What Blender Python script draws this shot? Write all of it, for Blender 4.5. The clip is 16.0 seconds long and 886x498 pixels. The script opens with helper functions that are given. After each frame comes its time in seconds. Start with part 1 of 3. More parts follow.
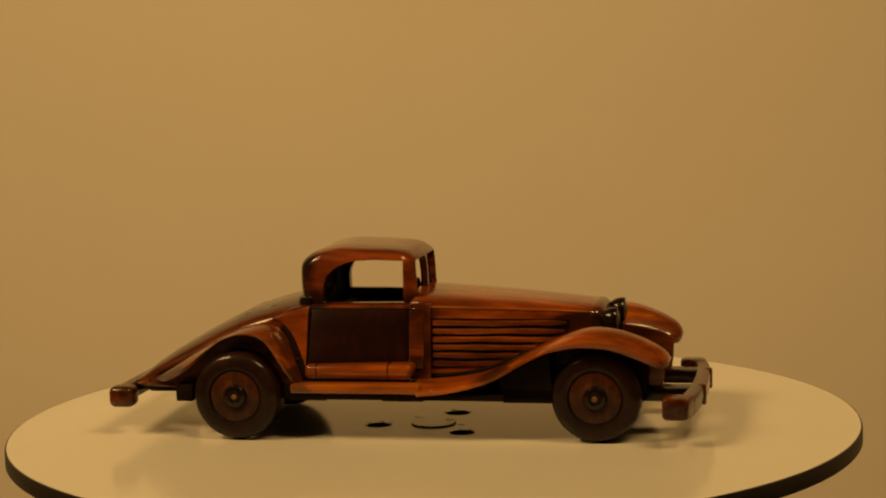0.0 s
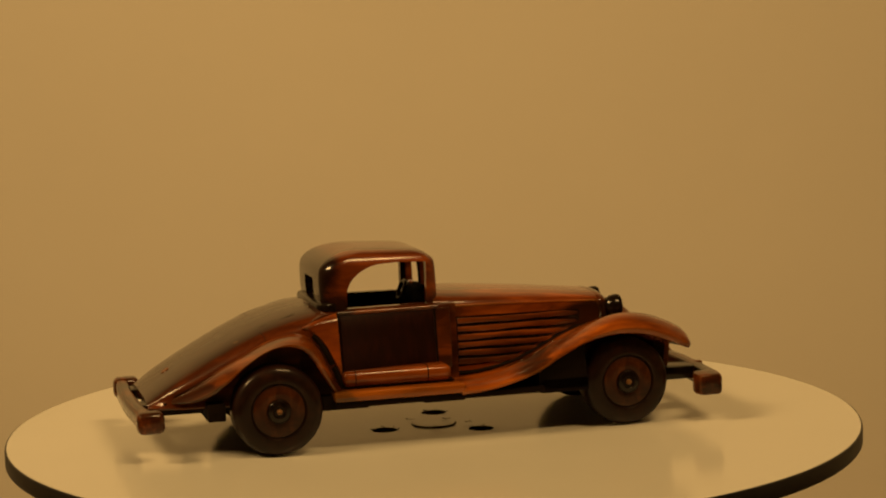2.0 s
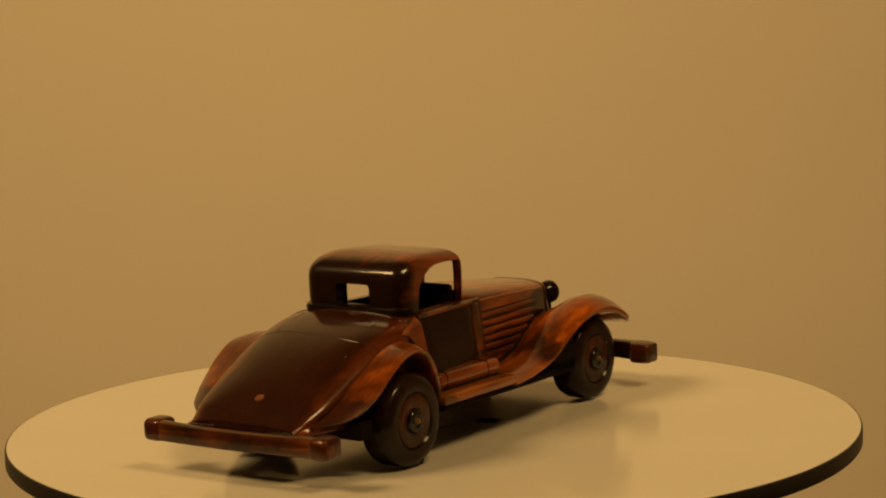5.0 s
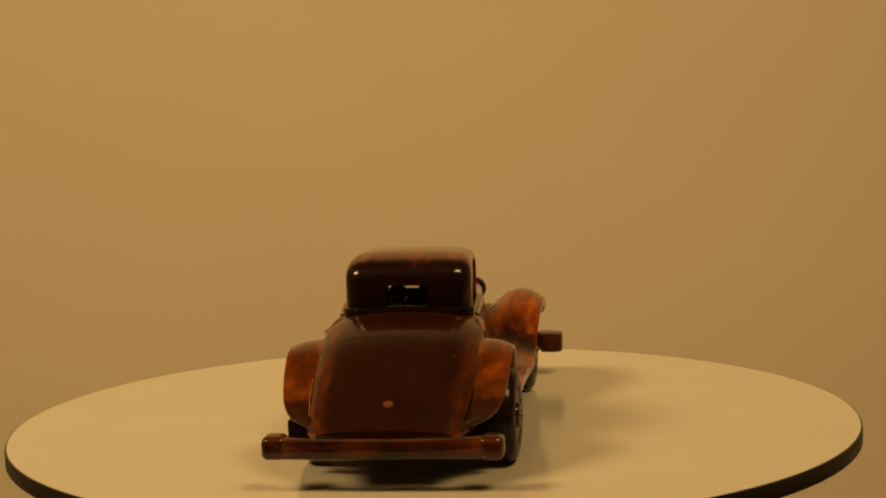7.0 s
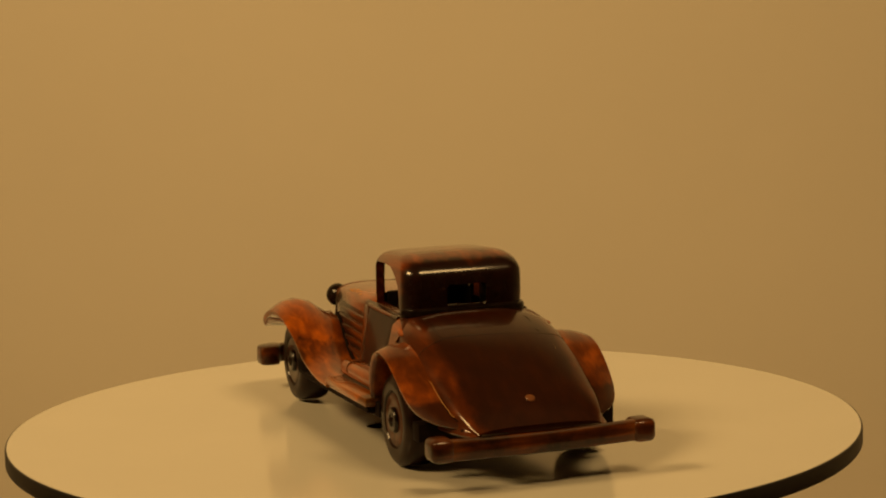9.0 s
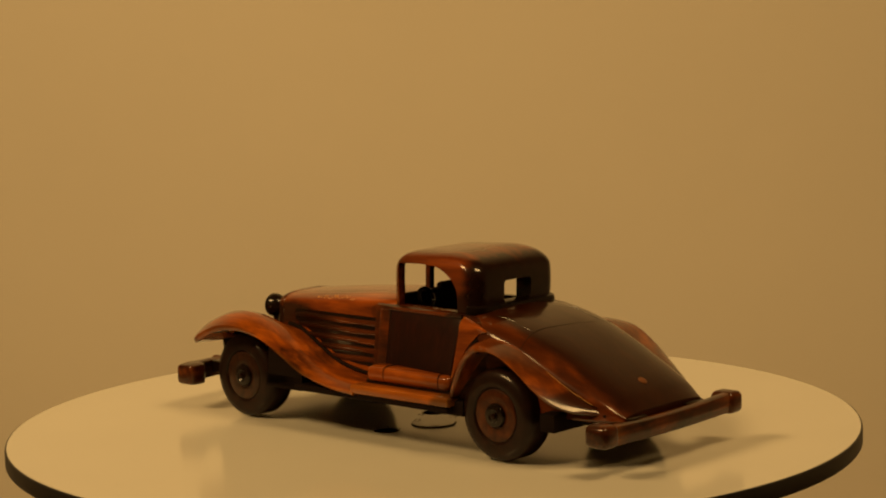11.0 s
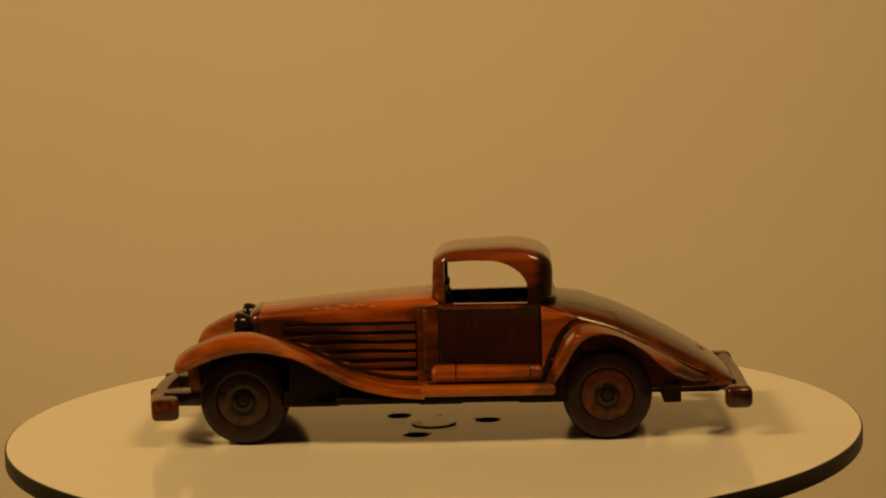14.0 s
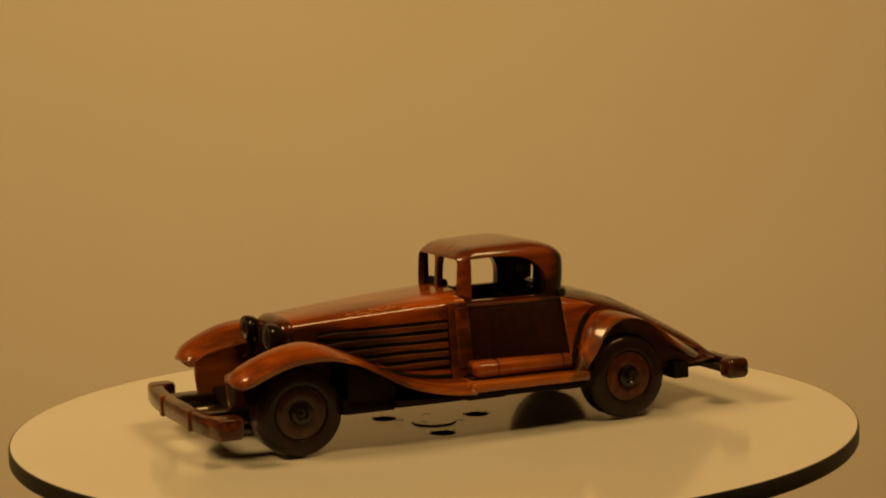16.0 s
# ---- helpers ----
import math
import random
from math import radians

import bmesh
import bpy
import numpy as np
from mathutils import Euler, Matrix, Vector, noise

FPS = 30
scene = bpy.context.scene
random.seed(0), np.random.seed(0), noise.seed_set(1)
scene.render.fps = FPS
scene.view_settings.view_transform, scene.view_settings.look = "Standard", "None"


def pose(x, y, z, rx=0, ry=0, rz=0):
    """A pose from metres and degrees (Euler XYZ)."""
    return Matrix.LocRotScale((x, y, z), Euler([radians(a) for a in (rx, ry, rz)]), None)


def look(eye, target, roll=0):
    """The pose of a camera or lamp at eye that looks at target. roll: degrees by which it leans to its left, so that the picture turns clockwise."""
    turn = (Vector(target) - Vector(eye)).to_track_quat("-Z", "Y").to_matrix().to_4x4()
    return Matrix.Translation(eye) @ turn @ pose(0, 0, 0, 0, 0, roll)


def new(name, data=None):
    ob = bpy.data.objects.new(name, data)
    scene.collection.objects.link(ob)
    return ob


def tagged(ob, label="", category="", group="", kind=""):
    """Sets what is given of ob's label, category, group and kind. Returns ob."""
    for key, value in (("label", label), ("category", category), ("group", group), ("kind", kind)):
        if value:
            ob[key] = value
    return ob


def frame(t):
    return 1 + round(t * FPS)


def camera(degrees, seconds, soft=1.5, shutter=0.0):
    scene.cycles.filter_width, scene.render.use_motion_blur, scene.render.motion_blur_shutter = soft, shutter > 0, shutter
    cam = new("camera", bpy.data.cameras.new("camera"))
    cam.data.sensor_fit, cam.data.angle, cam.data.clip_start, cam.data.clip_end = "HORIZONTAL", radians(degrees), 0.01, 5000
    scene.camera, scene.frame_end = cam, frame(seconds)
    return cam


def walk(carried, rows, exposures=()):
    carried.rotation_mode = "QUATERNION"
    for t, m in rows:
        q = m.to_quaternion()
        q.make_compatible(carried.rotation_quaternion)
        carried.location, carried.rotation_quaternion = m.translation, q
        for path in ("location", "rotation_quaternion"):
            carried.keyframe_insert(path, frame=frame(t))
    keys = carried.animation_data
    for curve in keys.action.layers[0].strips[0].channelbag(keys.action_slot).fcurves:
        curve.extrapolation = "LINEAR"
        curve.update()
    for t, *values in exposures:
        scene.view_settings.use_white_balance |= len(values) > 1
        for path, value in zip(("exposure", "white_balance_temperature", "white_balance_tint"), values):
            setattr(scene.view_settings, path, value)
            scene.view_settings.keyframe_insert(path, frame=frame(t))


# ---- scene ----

# ---- camera ----
Z0 = 0.80            # height of the turntable's rim above the floor
SPEED, START = 13.528, -12.912   # degrees per second, and the heading at the start
EYE = Vector((0.0, -1.0599, Z0 + 0.2189))
AIM = EYE + Vector((0.00696, 0.99283, -0.11930))
cam = camera(24.854, 16.0, soft=2.0)
BACK = Vector((-0.00006, -0.00904, 0.00109))   # the lens breathes as it loses focus at the very end
walk(cam, [(0.0, look(EYE, AIM, -1.563)), (15.9, look(EYE, AIM, -1.563)), (16.0, look(EYE + BACK, AIM + BACK, -1.563))])

# ---- light ----
scene.view_settings.exposure = 0.0
world = bpy.data.worlds.new("room_air")
world.use_nodes = True
world.node_tree.nodes["Background"].inputs[0].default_value = (1.0, 0.62, 0.22, 1)
world.node_tree.nodes["Background"].inputs[1].default_value = 0.005
scene.world = world
WARM = (1.0, 0.61, 0.225)


def lamp(name, eye, target, sx, sy, watts):
    data = bpy.data.lights.new(name, "AREA")
    data.shape, data.size, data.size_y, data.energy, data.color = "RECTANGLE", sx, sy, watts, WARM
    data.spread = radians(120)
    ob = new(name, data)
    ob.matrix_world = look(eye, target)
    return ob


lamp("ceiling_lamp_left", (-1.30, -0.55, 2.20), (0.0, 0.7, 0.95), 0.70, 0.45, 12.8)
lamp("ceiling_lamp_right", (0.66, -0.75, 2.40), (0.1, 0.6, 0.95), 0.70, 0.45, 8.2)


# ---- materials ----
def nodes_of(name):
    m = bpy.data.materials.new(name)
    m.use_nodes = True
    nt = m.node_tree
    return m, nt, nt.nodes["Principled BSDF"]


def ramp(nt, stops):
    r = nt.nodes.new("ShaderNodeValToRGB")
    while len(r.color_ramp.elements) < len(stops):
        r.color_ramp.elements.new(0.5)
    for e, (p, col) in zip(r.color_ramp.elements, stops):
        e.position, e.color = p, (*col, 1)
    return r


def wood(name, light, mid, dark, stain=0.5, rough=0.38, coat=1.0, stretch=(16, 180, 180), coat_rough=0.12, seed=0.0, worn=None, shaded=None, burnt=(), panel=None):
    """Lacquered wood: fine long grain, broad brushed stain, scorched patches (x, z, radius in x, radius in z, strength), a dark middle panel
    (half width, soft edge, strength), fine relief."""
    m, nt, b = nodes_of(name)
    L = nt.links.new
    tc = nt.nodes.new("ShaderNodeTexCoord")
    mp = nt.nodes.new("ShaderNodeMapping")
    mp.inputs["Scale"].default_value = stretch
    mp.inputs["Location"].default_value = (seed, seed * 2, seed * 3)
    L(tc.outputs["Object"], mp.inputs["Vector"])
    grain = nt.nodes.new("ShaderNodeTexNoise")
    grain.inputs["Scale"].default_value, grain.inputs["Detail"].default_value = 1.0, 6
    grain.inputs["Distortion"].default_value = 0.4
    L(mp.outputs[0], grain.inputs["Vector"])
    cr = ramp(nt, [(0.22, tuple(0.6 * c for c in mid)), (0.48, mid), (0.72, light)])
    L(grain.outputs[0], cr.inputs[0])
    big = nt.nodes.new("ShaderNodeTexNoise")
    big.inputs["Scale"].default_value, big.inputs["Detail"].default_value, big.inputs["Roughness"].default_value = 34, 6, 0.62
    mp2 = nt.nodes.new("ShaderNodeMapping")
    mp2.inputs["Scale"].default_value = (0.42, 1.3, 1.5)
    mp2.inputs["Location"].default_value = (seed, 0, seed)
    L(tc.outputs["Object"], mp2.inputs["Vector"])
    L(mp2.outputs[0], big.inputs["Vector"])
    st = ramp(nt, [(0.36, (1, 1, 1)), (0.62, (0, 0, 0))])
    L(big.outputs[0], st.inputs[0])
    mul = nt.nodes.new("ShaderNodeMath")
    mul.operation = "MULTIPLY"
    mul.inputs[1].default_value = stain
    L(st.outputs[0], mul.inputs[0])
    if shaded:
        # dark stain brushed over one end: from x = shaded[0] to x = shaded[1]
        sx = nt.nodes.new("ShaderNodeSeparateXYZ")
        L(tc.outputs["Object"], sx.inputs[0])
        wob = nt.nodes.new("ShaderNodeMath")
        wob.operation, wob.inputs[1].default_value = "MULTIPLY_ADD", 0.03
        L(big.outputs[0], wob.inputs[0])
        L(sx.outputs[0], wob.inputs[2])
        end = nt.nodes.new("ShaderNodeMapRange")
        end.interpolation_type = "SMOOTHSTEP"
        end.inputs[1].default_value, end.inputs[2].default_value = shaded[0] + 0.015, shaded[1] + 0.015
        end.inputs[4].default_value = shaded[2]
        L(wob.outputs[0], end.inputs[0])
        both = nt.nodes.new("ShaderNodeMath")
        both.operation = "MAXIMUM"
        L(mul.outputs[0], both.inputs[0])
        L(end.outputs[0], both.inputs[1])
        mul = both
    def calc(op, a, c, d=None):
        n = nt.nodes.new("ShaderNodeMath")
        n.operation = op
        for k, v in enumerate((a, c, d)):
            if v is None:
                continue
            if isinstance(v, (int, float)):
                n.inputs[k].default_value = v
            else:
                L(v, n.inputs[k])
        return n.outputs[0]

    total = mul.outputs[0]
    if burnt or panel:
        at = nt.nodes.new("ShaderNodeSeparateXYZ")
        L(tc.outputs["Object"], at.inputs[0])
        for bx, bz, rx, rz, strength in burnt:
            dx = calc("MULTIPLY_ADD", at.outputs[0], 1 / rx, -bx / rx)
            dz = calc("MULTIPLY_ADD", at.outputs[2], 1 / rz, -bz / rz)
            d = calc("SQRT", calc("ADD", calc("MULTIPLY", dx, dx), calc("MULTIPLY", dz, dz)), 0.0)
            d = calc("MULTIPLY_ADD", big.outputs[0], 1.3, calc("ADD", d, -0.65))
            d = calc("MULTIPLY_ADD", grain.outputs[0], 0.5, calc("ADD", d, -0.25))
            soft = nt.nodes.new("ShaderNodeMapRange")
            soft.interpolation_type = "SMOOTHSTEP"
            soft.inputs[1].default_value, soft.inputs[2].default_value, soft.inputs[3].default_value, soft.inputs[4].default_value = 1.15, 0.62, 0.0, strength
            L(d, soft.inputs[0])
            total = calc("MAXIMUM", total, soft.outputs[0])
        if panel:
            d = calc("MULTIPLY_ADD", big.outputs[0], 0.016, calc("ADD", calc("ABSOLUTE", at.outputs[1], 0.0), -0.008))
            soft = nt.nodes.new("ShaderNodeMapRange")
            soft.interpolation_type = "SMOOTHSTEP"
            soft.inputs[1].default_value, soft.inputs[2].default_value, soft.inputs[3].default_value, soft.inputs[4].default_value = panel[0] + panel[1], panel[0], 0.0, panel[2]
            L(d, soft.inputs[0])
            total = calc("MAXIMUM", total, soft.outputs[0])
    mix = nt.nodes.new("ShaderNodeMix")
    mix.data_type = "RGBA"
    L(total, mix.inputs[0])
    L(cr.outputs[0], mix.inputs[6])
    mix.inputs[7].default_value = (*dark, 1)
    if worn:
        # rubbed edges, where the stain has been sanded off
        geo = nt.nodes.new("ShaderNodeNewGeometry")
        pr = nt.nodes.new("ShaderNodeMapRange")
        pr.inputs[1].default_value, pr.inputs[2].default_value = 0.545, 0.66
        L(geo.outputs["Pointiness"], pr.inputs[0])
        wm = nt.nodes.new("ShaderNodeMath")
        wm.operation = "MULTIPLY"
        L(pr.outputs[0], wm.inputs[0])
        L(grain.outputs[0], wm.inputs[1])
        edge = nt.nodes.new("ShaderNodeMix")
        edge.data_type = "RGBA"
        L(wm.outputs[0], edge.inputs[0])
        L(mix.outputs[2], edge.inputs[6])
        edge.inputs[7].default_value = (*worn, 1)
        L(edge.outputs[2], b.inputs["Base Color"])
    else:
        L(mix.outputs[2], b.inputs["Base Color"])
    rr = nt.nodes.new("ShaderNodeMapRange")
    rr.inputs[3].default_value, rr.inputs[4].default_value = rough - 0.08, rough + 0.10
    L(big.outputs[0], rr.inputs[0])
    L(rr.outputs[0], b.inputs["Roughness"])
    b.inputs["Coat Weight"].default_value = min(1.0, coat)
    b.inputs["Coat IOR"].default_value = 1.48
    b.inputs["Specular IOR Level"].default_value = 0.1
    b.inputs["Coat Roughness"].default_value = coat_rough
    bump = nt.nodes.new("ShaderNodeBump")
    bump.inputs["Strength"].default_value, bump.inputs["Distance"].default_value = 0.18, 0.0002
    L(grain.outputs[0], bump.inputs["Height"])
    L(bump.outputs[0], b.inputs["Normal"])
    return m


def plain(name, col, rough, spot=0.05, scale=20, bump=0.0, coat=0.0):
    m, nt, b = nodes_of(name)
    L = nt.links.new
    tc = nt.nodes.new("ShaderNodeTexCoord")
    n = nt.nodes.new("ShaderNodeTexNoise")
    n.inputs["Scale"].default_value, n.inputs["Detail"].default_value = scale, 6
    L(tc.outputs["Object"], n.inputs["Vector"])
    r = ramp(nt, [(0.3, tuple(c * (1 - spot) for c in col)), (0.7, tuple(min(1, c * (1 + spot)) for c in col))])
    L(n.outputs[0], r.inputs[0])
    L(r.outputs[0], b.inputs["Base Color"])
    rr = nt.nodes.new("ShaderNodeMapRange")
    rr.inputs[3].default_value, rr.inputs[4].default_value = rough * 0.85, rough * 1.15
    L(n.outputs[0], rr.inputs[0])
    L(rr.outputs[0], b.inputs["Roughness"])
    b.inputs["Coat Weight"].default_value = coat
    if bump:
        bp = nt.nodes.new("ShaderNodeBump")
        bp.inputs["Strength"].default_value, bp.inputs["Distance"].default_value = bump, 0.001
        n2 = nt.nodes.new("ShaderNodeTexNoise")
        n2.inputs["Scale"].default_value = scale * 12
        L(tc.outputs["Object"], n2.inputs["Vector"])
        L(n2.outputs[0], bp.inputs["Height"])
        L(bp.outputs[0], b.inputs["Normal"])
    return m


AMBER = wood("amber_wood", (0.48, 0.113, 0.004), (0.26, 0.053, 0.002), (0.016, 0.0038, 0.001), stain=0.72, coat=1.0, worn=(0.70, 0.27, 0.035),
             burnt=[(0.060, 0.029, 0.033, 0.0125, 0.92), (0.006, 0.032, 0.012, 0.005, 0.85), (-0.062, 0.024, 0.012, 0.006, 0.9), (0.124, 0.036, 0.010, 0.006, 0.7)])
TAILFENDER = wood("tail_fender_wood", (0.34, 0.076, 0.004), (0.17, 0.036, 0.002), (0.016, 0.004, 0.001), stain=0.68, coat=1.0, seed=4.3, worn=(0.55, 0.20, 0.025),
                  burnt=[(-0.132, 0.030, 0.030, 0.007, 0.85), (-0.060, 0.030, 0.008, 0.010, 0.8)])
QUARTER = wood("quarter_wood", (0.43, 0.093, 0.005), (0.23, 0.045, 0.003), (0.016, 0.004, 0.001), stain=0.75, coat=1.0, seed=7.7, worn=(0.60, 0.22, 0.03))
POST = wood("cowl_post_wood", (0.27, 0.056, 0.004), (0.125, 0.025, 0.002), (0.012, 0.003, 0.001), stain=0.85, coat=0.9, seed=11.3,
            burnt=[(-0.002, 0.036, 0.010, 0.006, 0.8), (-0.004, 0.062, 0.006, 0.005, 0.7)])
HOOD = wood("hood_wood", (0.46, 0.100, 0.005), (0.24, 0.046, 0.0025), (0.018, 0.0045, 0.001), stain=0.6, coat=1.0, seed=3.1, worn=(0.70, 0.27, 0.035),
            burnt=[(0.086, 0.054, 0.038, 0.0088, 0.95), (0.004, 0.062, 0.008, 0.006, 0.7)])
SHELL = wood("radiator_wood", (0.24, 0.052, 0.004), (0.12, 0.025, 0.002), (0.010, 0.003, 0.001), stain=0.85, coat=1.0, seed=9.2, burnt=[(0.094, 0.046, 0.030, 0.0165, 0.95)])
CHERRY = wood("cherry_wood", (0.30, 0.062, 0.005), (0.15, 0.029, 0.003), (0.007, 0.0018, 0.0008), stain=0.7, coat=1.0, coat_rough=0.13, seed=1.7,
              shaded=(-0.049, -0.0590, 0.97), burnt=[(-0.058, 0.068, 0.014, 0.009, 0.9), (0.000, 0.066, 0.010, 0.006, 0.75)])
DOORWOOD = wood("door_wood", (0.029, 0.0050, 0.0020), (0.017, 0.0030, 0.0013), (0.008, 0.0020, 0.001), stain=0.6, stretch=(420, 420, 30), coat=0.35, rough=0.45)
DECK = wood("deck_wood", (0.20, 0.042, 0.003), (0.100, 0.0205, 0.0014), (0.015, 0.0031, 0.0007), stain=0.55, seed=5.0, coat=0.85, coat_rough=0.13, panel=(0.0265, 0.0095, 0.90))
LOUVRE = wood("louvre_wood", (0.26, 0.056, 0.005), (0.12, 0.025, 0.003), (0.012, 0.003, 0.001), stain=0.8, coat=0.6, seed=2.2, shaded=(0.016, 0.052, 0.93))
# paler tone for the bars on the car's right side
LOUVREPALE = wood("pale_louvre_wood", (0.42, 0.094, 0.006), (0.20, 0.042, 0.003), (0.014, 0.0035, 0.001), stain=0.75, coat=0.8, seed=12.2, shaded=(0.048, 0.085, 0.9))
TYRE = wood("tyre_wood", (0.027, 0.0080, 0.0030), (0.015, 0.0046, 0.0020), (0.007, 0.0027, 0.0015), stain=0.7, rough=0.5, coat=0.35, stretch=(200, 200, 200))
CABIN = wood("cabin_wood", (0.135, 0.027, 0.0025), (0.056, 0.0112, 0.0012), (0.010, 0.0025, 0.001), stain=0.9, coat=0.7, seed=6.4, worn=(0.30, 0.08, 0.01))
RIM = wood("rim_wood", (0.14, 0.036, 0.006), (0.062, 0.0155, 0.003), (0.011, 0.0035, 0.0018), stain=0.95, rough=0.45, coat=0.4, stretch=(260, 260, 120), seed=2.9)
DARKRIM = wood("dark_rim_wood", (0.082, 0.024, 0.006), (0.038, 0.011, 0.003), (0.009, 0.003, 0.0016), stain=0.9, rough=0.42, coat=0.6, stretch=(260, 260, 120), seed=5.9)
BUMPER = wood("bumper_wood", (0.19, 0.042, 0.004), (0.068, 0.0150, 0.002), (0.007, 0.0024, 0.001), stain=0.95, coat=0.7, seed=8.0, stretch=(300, 28, 300), worn=(0.40, 0.13, 0.02))
BLACKWOOD = wood("black_stained_wood", (0.012, 0.005, 0.002), (0.007, 0.003, 0.0015), (0.003, 0.0015, 0.001), stain=0.4, rough=0.35, coat=0.6)
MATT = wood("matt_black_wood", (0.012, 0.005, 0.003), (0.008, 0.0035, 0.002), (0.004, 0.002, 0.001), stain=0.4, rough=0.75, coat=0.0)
PLUG = plain("brown_plug_wood", (0.15, 0.05, 0.012), 0.4, 0.2, 300)
# right-hand axle pins, the small hub glint put into their colour
PINGLINT = plain("pin_glint_tone", (0.17, 0.080, 0.026), 0.3, 0.35, 500)
SCUFFGLINT = plain("scratched_lacquer_and_glint", (0.50, 0.24, 0.06), 0.5, 0.3, 400)
WALL = plain("cream_wall_paint", (0.78, 0.72, 0.60), 0.9, 0.02, 3, 0.15)
CEIL = plain("beige_ceiling_paint", (0.15, 0.132, 0.108), 0.9, 0.03, 3, 0.1)
WHITE = plain("white_laminate", (0.715, 0.695, 0.615), 0.13, 0.015, 12, 0.0)
EDGE = plain("black_edge_band", (0.014, 0.012, 0.011), 0.45, 0.2, 60)
CAP = plain("white_plastic", (0.715, 0.695, 0.615), 0.16, 0.03, 40)
RING = plain("cap_shade_and_thread_grey", (0.13, 0.11, 0.08), 0.35, 0.2, 90)
FLOORM = plain("brown_floor", (0.20, 0.14, 0.09), 0.6, 0.15, 8, 0.1)


# ---- mesh helpers ----
def finish(name, bm, mat, sharp=40):
    bmesh.ops.recalc_face_normals(bm, faces=bm.faces)
    me = bpy.data.meshes.new(name)
    bm.to_mesh(me)
    bm.free()
    me.materials.append(mat)
    for p in me.polygons:
        p.use_smooth = True
    me.set_sharp_from_angle(angle=radians(sharp))
    return me


def part(name, bm, mat, parent, label="", sharp=40):
    ob = new(name, finish(name, bm, mat, sharp) if isinstance(bm, bmesh.types.BMesh) else bm)
    ob.parent = parent
    if label:
        tagged(ob, label)
    return ob


def loft(rings, caps=True, closed=True):
    """Skin over rings of points, all of one length."""
    bm = bmesh.new()
    vs = [[bm.verts.new(p) for p in r] for r in rings]
    n = len(rings[0])
    for a, b in zip(vs, vs[1:]):
        for i in range(n if closed else n - 1):
            j = (i + 1) % n
            bm.faces.new((a[i], a[j], b[j], b[i]))
    if caps:
        bm.faces.new(vs[0][::-1])
        bm.faces.new(vs[-1])
    bmesh.ops.remove_doubles(bm, verts=bm.verts, dist=1e-6)
    return bm


def smooth_rows(rows, n):
    """Catmull-Rom through rows of equal length, n steps a span."""
    rows = [np.array(r, float) for r in rows]
    pts = [2 * rows[0] - rows[1], *rows, 2 * rows[-1] - rows[-2]]
    out = []
    for i in range(1, len(pts) - 2):
        a, b, c, d = pts[i - 1:i + 3]
        for k in range(n):
            t = k / n
            out.append(0.5 * (2 * b + (c - a) * t + (2 * a - 5 * b + 4 * c - d) * t * t + (3 * b - a - 3 * c + d) * t ** 3))
    out.append(rows[-1])
    return out


def table(rows, x):
    """Straight-line lookup in rows of (x, value, ...)."""
    xs = [r[0] for r in rows]
    return [float(np.interp(x, xs, [r[k] for r in rows])) for k in range(1, len(rows[0]))]


def box(x0, x1, y0, y1, z0, z1, bevel=0.001, seg=2, bm=None):
    bm = bm or bmesh.new()
    made = bmesh.ops.create_cube(bm, size=1)["verts"]
    for v in made:
        v.co = Vector(((x0 + x1) / 2 + v.co.x * (x1 - x0), (y0 + y1) / 2 + v.co.y * (y1 - y0), (z0 + z1) / 2 + v.co.z * (z1 - z0)))
    if bevel:
        edges = list({e for v in made for e in v.link_edges})
        bmesh.ops.bevel(bm, geom=edges, offset=bevel, segments=seg, affect="EDGES", profile=0.5)
    return bm


def lathe_y(profile, n=64):
    """Turned shape about the y axis from (radius, y) pairs."""
    rings = [[(r * math.cos(2 * math.pi * i / n), y, r * math.sin(2 * math.pi * i / n)) for i in range(n)] for r, y in profile]
    return loft(rings)


def lathe_z(profile, n=96, caps=True):
    rings = [[(r * math.cos(2 * math.pi * i / n), r * math.sin(2 * math.pi * i / n), z) for i in range(n)] for r, z in profile]
    return loft(rings, caps)


def carve(bm, cutters):
    """The mesh bm less the meshes of cutters."""
    bmesh.ops.recalc_face_normals(bm, faces=bm.faces)
    me = bpy.data.meshes.new("blank")
    bm.to_mesh(me)
    bm.free()
    ob = new("blank", me)
    tools = []
    for cbm in cutters:
        bmesh.ops.recalc_face_normals(cbm, faces=cbm.faces)
        cm = bpy.data.meshes.new("tool")
        cbm.to_mesh(cm)
        cbm.free()
        tool = new("tool", cm)
        mod = ob.modifiers.new("cut", "BOOLEAN")
        mod.operation, mod.solver, mod.object = "DIFFERENCE", "EXACT", tool
        tools.append(tool)
    dg = bpy.context.evaluated_depsgraph_get()
    out = bmesh.new()
    cut = bpy.data.meshes.new_from_object(ob.evaluated_get(dg))
    out.from_mesh(cut)
    for o in (ob, *tools):
        bpy.data.objects.remove(o)
    return out


def tube(points, radius, n=10):
    """A round bar along points."""
    pts = [Vector(p) for p in points]
    rings = []
    for i, p in enumerate(pts):
        d = (pts[min(i + 1, len(pts) - 1)] - pts[max(i - 1, 0)]).normalized()
        u = d.orthogonal().normalized() if abs(d.z) > 0.9 else Vector((0, 0, 1)).cross(d).normalized()
        w = d.cross(u)
        rings.append([p + radius * (math.cos(2 * math.pi * k / n) * u + math.sin(2 * math.pi * k / n) * w) for k in range(n)])
    return loft(rings)


